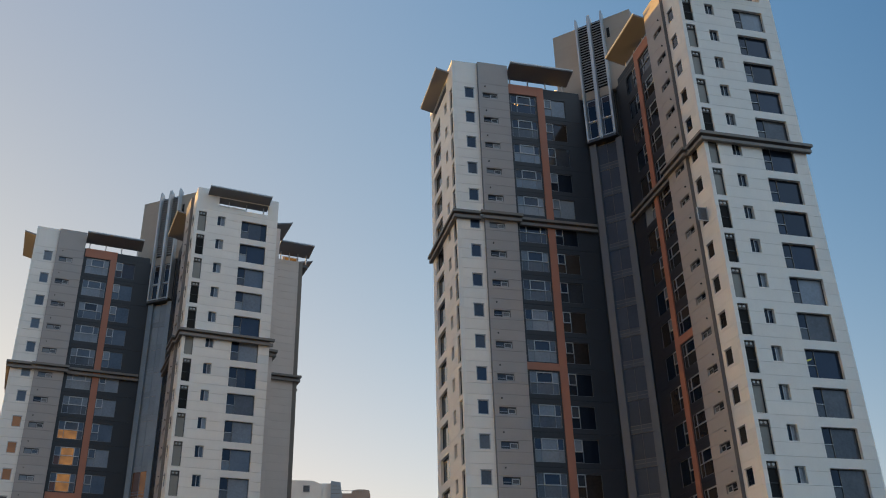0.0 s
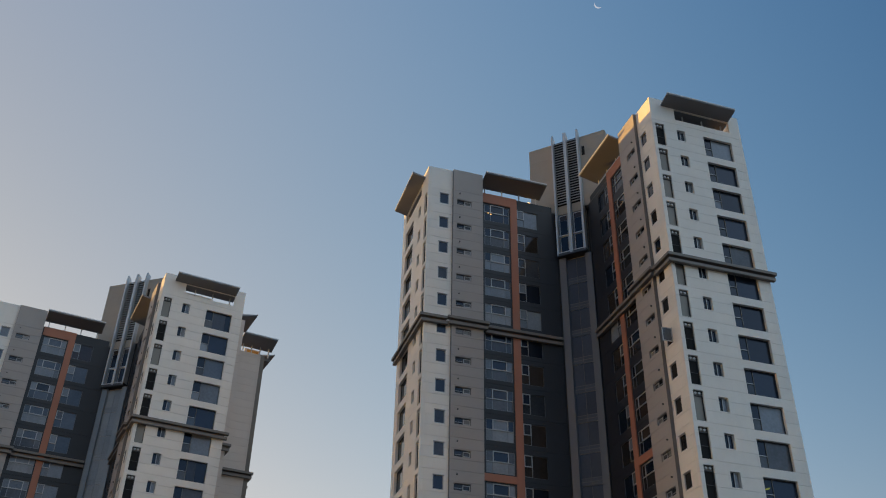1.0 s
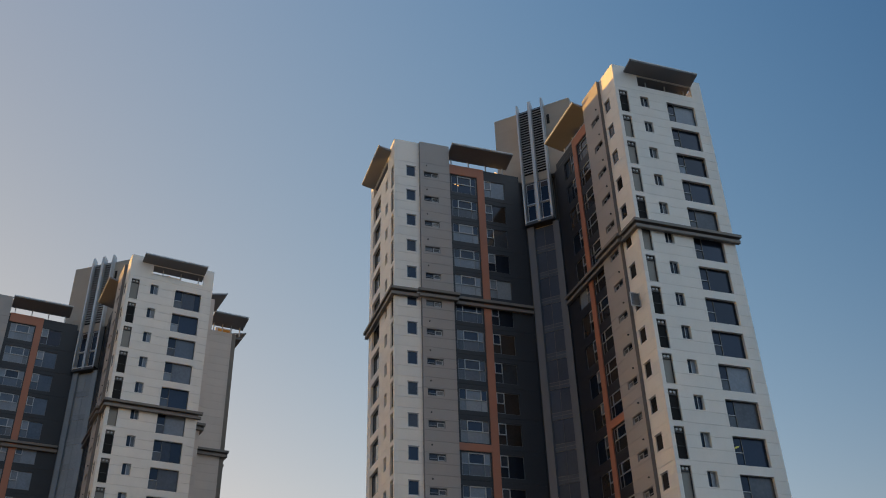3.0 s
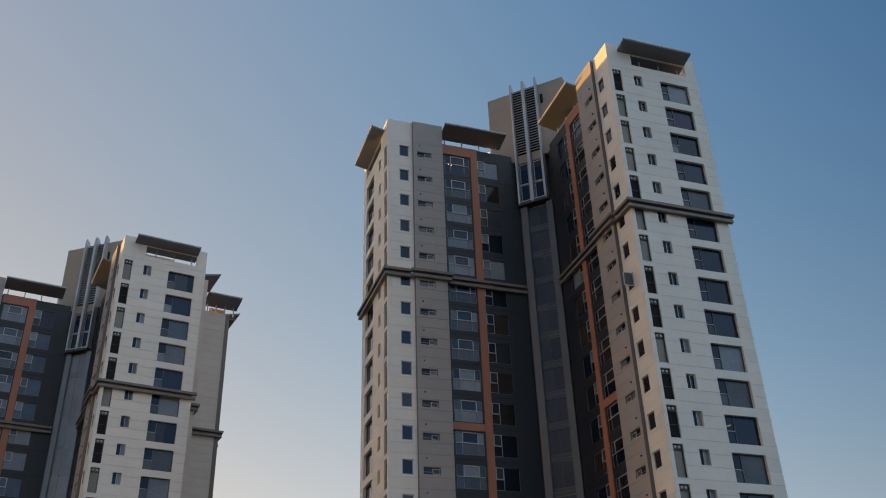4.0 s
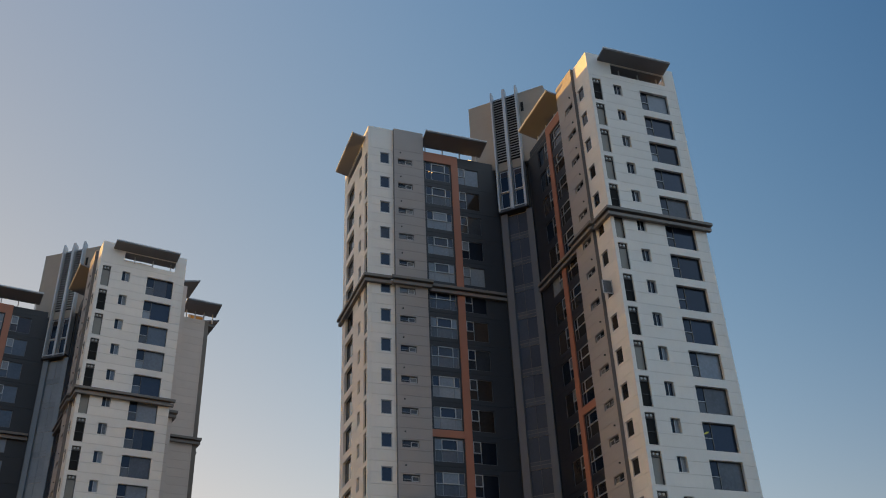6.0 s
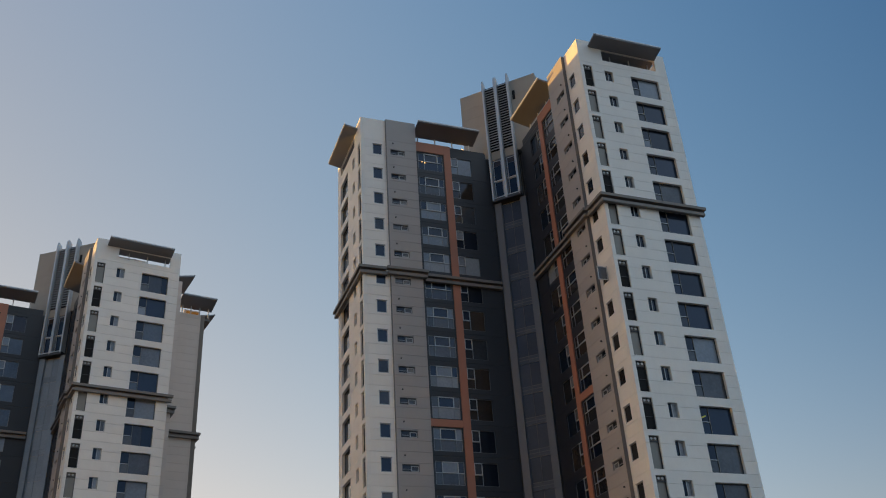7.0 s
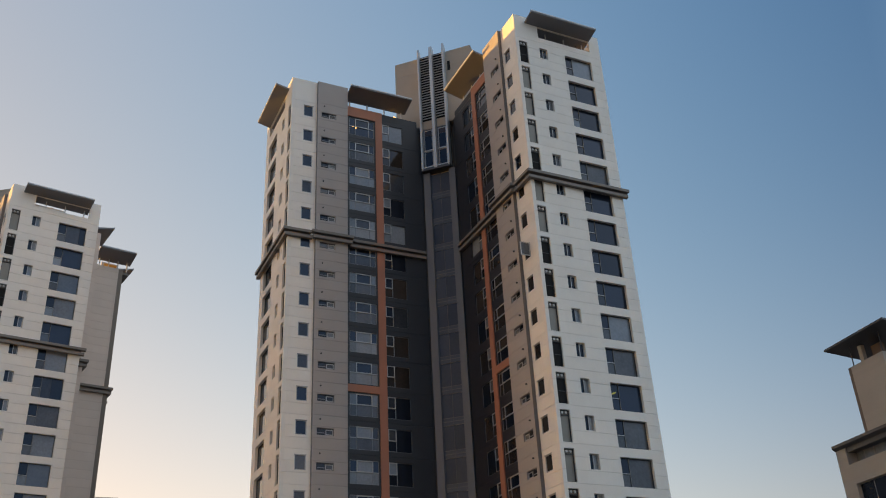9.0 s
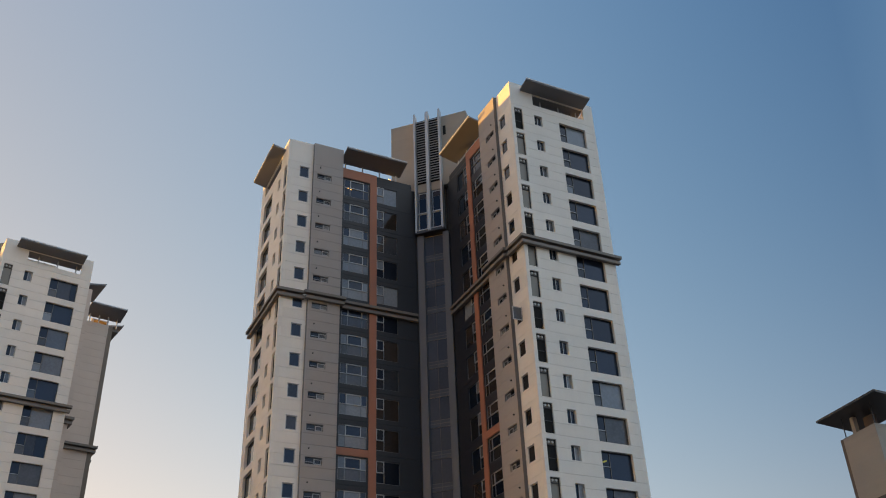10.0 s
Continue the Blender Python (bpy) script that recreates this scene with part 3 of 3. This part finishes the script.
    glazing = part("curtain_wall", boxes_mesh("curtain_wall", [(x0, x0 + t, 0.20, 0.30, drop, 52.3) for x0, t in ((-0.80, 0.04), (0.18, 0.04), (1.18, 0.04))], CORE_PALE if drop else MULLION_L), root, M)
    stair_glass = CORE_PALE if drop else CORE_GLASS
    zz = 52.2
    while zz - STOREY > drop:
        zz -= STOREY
        gleaming = drop and 25 < zz < 30                # two storeys of stair panes with a gold reflection put in as glow
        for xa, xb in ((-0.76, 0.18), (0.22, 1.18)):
            g = stair_glass if not gleaming else DUSK if xa < 0 else GLEAM_SOFT
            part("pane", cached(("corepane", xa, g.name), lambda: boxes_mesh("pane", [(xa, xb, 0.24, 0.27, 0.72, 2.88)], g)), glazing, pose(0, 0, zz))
            g = (g if gleaming else CORE_PALE) if drop else SPANDREL
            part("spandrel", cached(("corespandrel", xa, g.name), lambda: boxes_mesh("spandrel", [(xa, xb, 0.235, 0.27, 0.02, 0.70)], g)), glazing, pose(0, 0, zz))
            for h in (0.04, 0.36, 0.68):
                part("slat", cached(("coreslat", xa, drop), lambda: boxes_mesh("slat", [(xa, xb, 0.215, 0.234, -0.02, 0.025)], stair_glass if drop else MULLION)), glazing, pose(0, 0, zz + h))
    # projecting window bay below the louvres
    bay = part("stair_bay", boxes_mesh("stair_bay", [(-1.5, 1.5, 0.03, 0.5, 52.75, 58.8)], CORE_GREY), root, M)
    part("sill", boxes_mesh("sill", [(-1.52, 1.52, -0.45, 0.5, 52.45, 52.75)], DFRAME), bay)
    part("sill", boxes_mesh("sill", [(-1.5, 1.5, -0.46, -0.40, 52.76, 52.86)], METAL), bay)
    for xa, xb in ((-1.22, -0.32), (0.30, 1.20)):
        part("panel", boxes_mesh("panel", [(xa - 0.08, xb + 0.10, -0.04, 0.03, 57.72, 58.72)], BEIGE), bay)
        for za, zb2, g in ((52.88, 54.90, GLASS), (55.12, 56.85, GLASS), (56.9, 57.50, BROWN)):
            part("pane", boxes_mesh("pane", [(xa + 0.05, xb - 0.05, -0.005, 0.02, za, zb2)], g), bay)
        for za, zb2 in ((52.85, 54.94), (55.08, 57.54)):
            part("sash", frame_mesh("sash", xa, xb, za, zb2, [(xa + 0.07, xb - 0.07, za + 0.07, zb2 - 0.07)], 0.05, FRAME), bay, pose(0, -0.03, 0))
        part("transom", boxes_mesh("transom", [(xa - 0.1, xb + 0.12, -0.14, 0.03, 54.96, 55.06)], METAL), bay)
    for x0, t in ((-1.41, 0.09), (0.0, 0.16), (1.41, 0.10)):
        part("fin", profile_mesh("fin", [(-0.45, 52.6), (0.3, 52.6), (0.3, 67.4), (0.3, 67.85), (-0.32, 68.15), (-0.45, 67.2)], x0 - t, x0 + t, METAL), root, M)
    for side in (0, 1):
        lv = part("louvre", boxes_mesh("louvre", [(-1.32 + side * 1.48, -0.16 + side * 1.47, 0.06, 0.09, 58.8, 67.3)], BLACK), root, M)
        for i in range(25):
            part("slat", cached(("slat", side), lambda: profile_mesh("slat", [(-0.20, -0.06), (-0.16, -0.07), (0.02, 0.17), (-0.02, 0.18)], -1.31 + side * 1.48, -0.17 + side * 1.47, SLAT)), lv, pose(0, 0, 58.95 + i * 0.334))
    part("window", boxes_mesh("window", [(1.72, 2.02, 0.06, 0.12, 64.7, 65.9)], BLACK), root, M)
    return root


def main_shut(wing, k):
    return k not in (0, 4, 7, 8, 10, 11, 14, 17)


def left_shut(wing, k):
    return k in (0, 2, 5, 8, 9, 10)


tower(21.744, 62.211, 14.04, 0.0, 20, "twenty-storey white panelled apartment tower with charcoal inner faces and terracotta strips", main_shut, lambda w, k: 0, lambda w, k: False, lambda w, k: w == 0 and k == 7)
tower(-26.26, 90.47, 23.95, 4.14, 18, "white panelled apartment tower standing further off, some rooms lit", left_shut, lambda w, k: w == 1 and {7: 1, 8: 2, 9: 2}.get(k, 0), lambda w, k: w == 1 and k in (7, 8, 9), lambda w, k: False)

# marks on the nearer tower: a leaf of yellow film on a window, two lamps in a top room, a sunlit screen on the terrace
near = bpy.data.objects["apartment_tower"]
part("window_film", quads_mesh("window_film", [(5.28, 0.262, 24.50), (5.52, 0.262, 24.53), (5.74, 0.262, 24.64), (5.80, 0.262, 24.74), (5.60, 0.262, 24.71), (5.40, 0.262, 24.62)],
                               [(0, 1, 2, 3, 4, 5)], YELLOW), near)
for lx, lz in ((-9.66, 56.42), (-9.36, 56.34)):
    part("room_lamp", boxes_mesh("room_lamp", [(lx, lx + 0.09, 16.50, 16.53, lz, lz + 0.10)], WARM_GLOW), near)
# glowing shapes added at the two gold spots on the terraces
part("terrace_lamp", profile_mesh("terrace_lamp", [(0.62, 58.55), (0.90, 58.55), (0.98, 58.85), (0.82, 59.15), (0.66, 58.95)], 7.72, 7.94, WARM_GLOW), near)
part("terrace_lamp", profile_mesh("terrace_lamp", [(16.95, 58.86), (17.20, 58.86), (17.20, 59.22), (17.05, 59.28)], -5.0, -4.72, WARM_GLOW), near)
part("terrace_screen", boxes_mesh("terrace_screen", [(7.55, 7.65, 0.6, 1.6, ROOF + 0.1, 59.0)], PALE), near)

# ---- ground ----
me = prism_mesh("ground", [(4000 * math.cos(a * math.pi / 24), 4000 * math.sin(a * math.pi / 24)) for a in range(48)], -0.3, 0.0, GROUND)
tagged(new("ground", me), "dull dark asphalt round the towers", "ground", kind="structure")


# ---- stepped block: x towards the viewer along its face, y into it ----
def stepped_block():
    root = tagged(new("apartment_block"), "beige stepped apartment block with dark overhanging flat canopies", "apartment building")
    root.matrix_basis = pose(49.13, 69.36, 0, 0, 0, -83.1)
    panels = part("wall", boxes_mesh("wall", [(2.2, 5.5, 1.9, 8.0, 22.6, 28.6)], CONCRETE), root)
    z = 23.0
    while z < 28.7:
        part("panel", cached(("sb_front", 0), lambda: boxes_mesh("panel", [(1.9, 5.82, 1.5, 1.9, 0.002, 0.358)], SAND)), panels, pose(0, 0, z))
        part("panel", cached(("sb_side", 0), lambda: boxes_mesh("panel", [(5.42, 5.816, 1.904, 8.0, 0.002, 0.358)], SAND)), panels, pose(0, 0, z))
        z += 0.36
    part("corner_trim", boxes_mesh("corner_trim", [(1.45, 1.896, 1.6, 2.2, 23.0, 28.8)], TRIM), root)
    canopy = part("canopy", profile_mesh("canopy", [(0.65, 30.80), (0.65, 30.98), (5.2, 30.50), (5.2, 30.22)], 0.15, 7.6, CANOPY_D), root)
    for px, py in ((2.0, 1.8), (5.6, 1.8), (5.6, 5.0)):
        part("post", boxes_mesh("post", [(px - 0.035, px + 0.035, py - 0.035, py + 0.035, 28.6, 30.6)], DFRAME), canopy)
    part("terrace_wall", boxes_mesh("terrace_wall", [(2.5, 2.9, 2.2, 2.6, 28.6, 30.5)], SAND), root)
    part("terrace_wall", boxes_mesh("terrace_wall", [(3.2, 4.3, 3.0, 3.4, 28.6, 30.3)], TRIM), root)
    # lower, wider storeys
    body = part("wall", boxes_mesh("wall", [(-2.3, 9.6, 2.1, 13.0, 0.0, 20.9), (-2.3, 9.6, 2.75, 13.0, 20.9, 22.5)], CONCRETE), root)
    holes = [(-1.35, 8.7, 21.05, 22.64)]                       # a loggia along the top storey
    for k in range(7):
        zt = 19.35 - 2.9 * k
        holes += [(-1.05, 2.6, max(zt - 2.1, 0.3), zt), (4.6, 8.4, max(zt - 2.1, 0.3), zt)]
    za = 22.65
    while za > 0.5:
        for me in band_meshes("panel", -2.6, 9.9, za - 0.97, za, holes, 0.6, SAND, False, False, 0.004):
            part("panel", me, body, pose(0, 1.6, 0))
        za -= 0.97
    part("panel", boxes_mesh("panel", [(9.5, 9.896, 2.21, 13.0, 0.0, 22.6)], SAND), body)
    for xa, xb in ((-2.2, -1.36), (8.71, 9.5)):
        part("partition", boxes_mesh("partition", [(xa, xb, 2.204, 2.748, 20.9, 22.64)], SAND), root)
    # dark box put in for the shade under the loggia ceiling
    part("soffit", boxes_mesh("soffit", [(-1.34, 8.69, 1.70, 2.60, 22.12, 22.65)], CANOPY_D), root)
    lights = [(x0, x1, z0, z1, 1.95, GLASS) for x0, x1, z0, z1 in holes[1:]]
    lights += [(x0, x1, 21.05, 22.20, 2.61, VEIL) for x0, x1 in ((-1.34, 0.85), (0.86, 4.65), (4.66, 8.69))]
    for x0, x1, z0, z1, deep, g in lights:
        w, h = x1 - x0, z1 - z0
        win = part("window", frame_mesh("block_frame", 0, w, 0, h, [(0.06, w * 0.45, 0.06, h - 0.06), (w * 0.45 + 0.06, w - 0.06, 0.06, h - 0.06)], 0.1, FRAME_MID), root, pose(x0, deep, z0))
        for xa, xb in ((0.05, w * 0.45 + 0.01), (w * 0.45 + 0.05, w - 0.05)):
            part("pane", boxes_mesh("pane", [(xa, xb, 0.04, 0.07, 0.05, h - 0.05)], g), win)
    part("canopy", profile_mesh("canopy", [(1.30, 22.74), (1.30, 22.98), (6.0, 22.95), (6.0, 22.66), (1.598, 22.66), (1.598, 22.52)], -2.62, 9.92, CANOPY_D), root)


stepped_block()


# ---- far block, seen low between the towers: x to the right, y away ----
def far_block():
    root = tagged(new("apartment_block"), "pale distant apartment block with a rooftop stair house", "apartment building")
    yaw = 7.0
    root.matrix_basis = pose(-150 * math.sin(radians(yaw)), 150 * math.cos(radians(yaw)), 0, 0, 0, yaw)
    part("wall", boxes_mesh("wall", [(-16.0, 2.8, 0.5, 14.0, 0.0, 34.3)], WHITE), root)
    part("stair_house", profile_mesh("stair_house", [(-16.0, 34.3), (-0.4, 34.3), (0.1, 36.35), (-1.6, 37.05), (-5.2, 37.1), (-5.6, 36.7), (-16.0, 36.6)], -9.0, -0.6, WHITE), root, pose(0, 0, 0, 0, 0, -90))
    part("wall", boxes_mesh("wall", [(2.8, 7.6, 0.8, 12.0, 0.0, 35.1)], FAR_TAN), root)
    part("stair_house", boxes_mesh("stair_house", [(-0.3, 1.3, 1.2, 9.0, 34.3, 36.75)], WHITE), root)
    part("roof", profile_mesh("roof", [(1.31, 34.31), (3.15, 34.31), (2.80, 36.75), (1.31, 36.95)], -8.0, -0.3, FAR_METAL), root, pose(0, 0, 0, 0, 0, -90))
    for z in (34.9, 35.5, 36.1):
        part("seam", boxes_mesh("seam", [(1.34, 2.78, 0.24, 0.298, z, z + 0.06)], CORNICE), root)
    win = part("window", frame_mesh("far_frame", 0, 1.1, 0, 1.1, [(0.08, 1.02, 0.08, 1.02)], 0.1, FRAME), root, pose(-3.1, 0.53, 35.2))
    part("pane", boxes_mesh("pane", [(0.06, 1.04, 0.03, 0.06, 0.06, 1.04)], CURTAIN), win)
    part("guard_rail", boxes_mesh("guard_rail", [(2.8, 6.4, 0.8, 0.85, 35.5, 35.56)] + [(2.8 + i * 0.6, 2.84 + i * 0.6, 0.8, 0.85, 35.1, 35.5) for i in range(7)], FRAME), root)
    arc = [(1.4 - 1.4 * math.cos(i * math.pi / 12), 0.9 * math.sin(i * math.pi / 12)) for i in range(13)]
    part("roof_vault", profile_mesh("roof_vault", [(0.0, 0.0)] + [(a, 0.35 + b * 0.35) for a, b in arc] + [(2.8, 0.0)], -0.9, 0.9, FAR_TAN), root, pose(4.7, 1.8, 35.1, 0, 0, -90))
    for k in range(11):
        for i in range(5):
            part("pane", cached("farpane", lambda: boxes_mesh("pane", [(0, 1.6, 0.42, 0.47, 0, 1.5)], GLASS)), root, pose(-15.0 + i * 3.6, 0.04, 2.0 + k * 2.9))


far_block()


# ---- unseen block added off to the side as a reflector: its glazing throws the low sun back at the towers; x along its face, y into it ----
def reflector_block():
    root = tagged(new("apartment_block"), "unseen concrete block with bronze glazing, added to throw low sun at the towers", "apartment building")
    root.matrix_basis = pose(-58.5, 14, 0, 0, 0, 180.2)
    half, deep, storeys = 24.0, 12.0, 16
    top = storeys * STOREY
    part("wall", boxes_mesh("wall", [(-half + 0.3, half - 0.3, 0.3, deep - 0.3, 0.0, top)], CONCRETE), root)
    front = part("wall", boxes_mesh("wall", [(-half + 0.2, half - 0.2, 0.31, 0.35, 0.0, top)], CONCRETE), root)
    tilt = random.Random(3)
    bays = [-half + 0.35 + i * 3.97 for i in range(12)]
    holes = [(x0, x0 + 3.6, 0.3, 2.7) for x0 in bays]
    for k in range(storeys):
        for me in cached("glazed_block_band", lambda: band_meshes("panel", -half, half, 0.0, STOREY, holes, 0.3, CONCRETE)):
            part("panel", me, front, pose(0, 0, k * STOREY))
        for x0 in bays:
            win = part("window", cached("glazed_block_frame", lambda: frame_mesh("block_frame", 0, 3.6, 0, 2.4, [(0.06, 1.77, 0.06, 2.34), (1.83, 3.54, 0.06, 2.34)], 0.08, DFRAME)), root, pose(x0, 0.06, k * STOREY + 0.3))
            for xa in (0.05, 1.82):                          # no two panes sit quite true
                part("pane", cached(("glazed_block_pane", xa), lambda: boxes_mesh("pane", [(xa, xa + 1.73, 0.02, 0.05, 0.05, 2.35)], BRONZE)), win, pose(0, 0, 0, tilt.gauss(0, 0.5), 0, tilt.gauss(0, 0.9)))
    part("parapet", boxes_mesh("parapet", [(-half, half, 0.0, 0.3, top + 0.01, top + 1.2), (-half, half, deep - 0.3, deep, top + 0.01, top + 1.2),
                                           (-half, -half + 0.3, 0.3, deep - 0.3, top + 0.01, top + 1.2), (half - 0.3, half, 0.3, deep - 0.3, top + 0.01, top + 1.2)], CONCRETE), root)
    for x0 in (-half, half - 0.3):
        part("wall", boxes_mesh("wall", [(x0, x0 + 0.3, 0.31, deep, 0.0, top)], CONCRETE), root)
    part("wall", boxes_mesh("wall", [(-half + 0.31, half - 0.31, deep - 0.3, deep, 0.0, top)], CONCRETE), root)


reflector_block()


# ---- waxing moon ----
def moon():
    m = bpy.data.materials.new("moonlight")
    m.use_nodes = True
    n, l = m.node_tree.nodes, m.node_tree.links
    em, tex, ramp = n.new("ShaderNodeEmission"), n.new("ShaderNodeTexNoise"), n.new("ShaderNodeValToRGB")
    tex.inputs["Scale"].default_value = 0.12
    ramp.color_ramp.elements[0].color, ramp.color_ramp.elements[1].color = (0.45, 0.5, 0.6, 1), (0.75, 0.78, 0.82, 1)
    l.new(tex.outputs[0], ramp.inputs[0])
    l.new(ramp.outputs[0], em.inputs[0])
    em.inputs[1].default_value = 0.36
    l.new(em.outputs[0], n["Material Output"].inputs[0])
    vs, fs, R, nl, nm = [], [], 15.5, 12, 24
    for i in range(nm + 1):
        phi = -math.pi / 2 + math.pi * i / nm
        for j in range(nl + 1):
            lam = radians(40 + 50 * j / nl)
            vs.append((-R * math.cos(phi) * math.sin(lam), R * math.sin(phi), R * math.cos(phi) * math.cos(lam)))
    for i in range(nm):
        for j in range(nl):
            a = i * (nl + 1) + j
            fs.append((a, a + 1, a + nl + 2, a + nl + 1))
    ob = tagged(new("moon", quads_mesh("moon", vs, fs, m)), "thin bright crescent moon in the evening sky", "moon", kind="structure")
    d = Vector((0.1870, 0.6478, 0.7384)) * 3600
    ob.matrix_basis = look(d, d * 1.1) @ pose(0, 0, 0, 0, 180, 0) @ pose(0, 0, 0, 0, 0, MOON_LEAN)


moon()
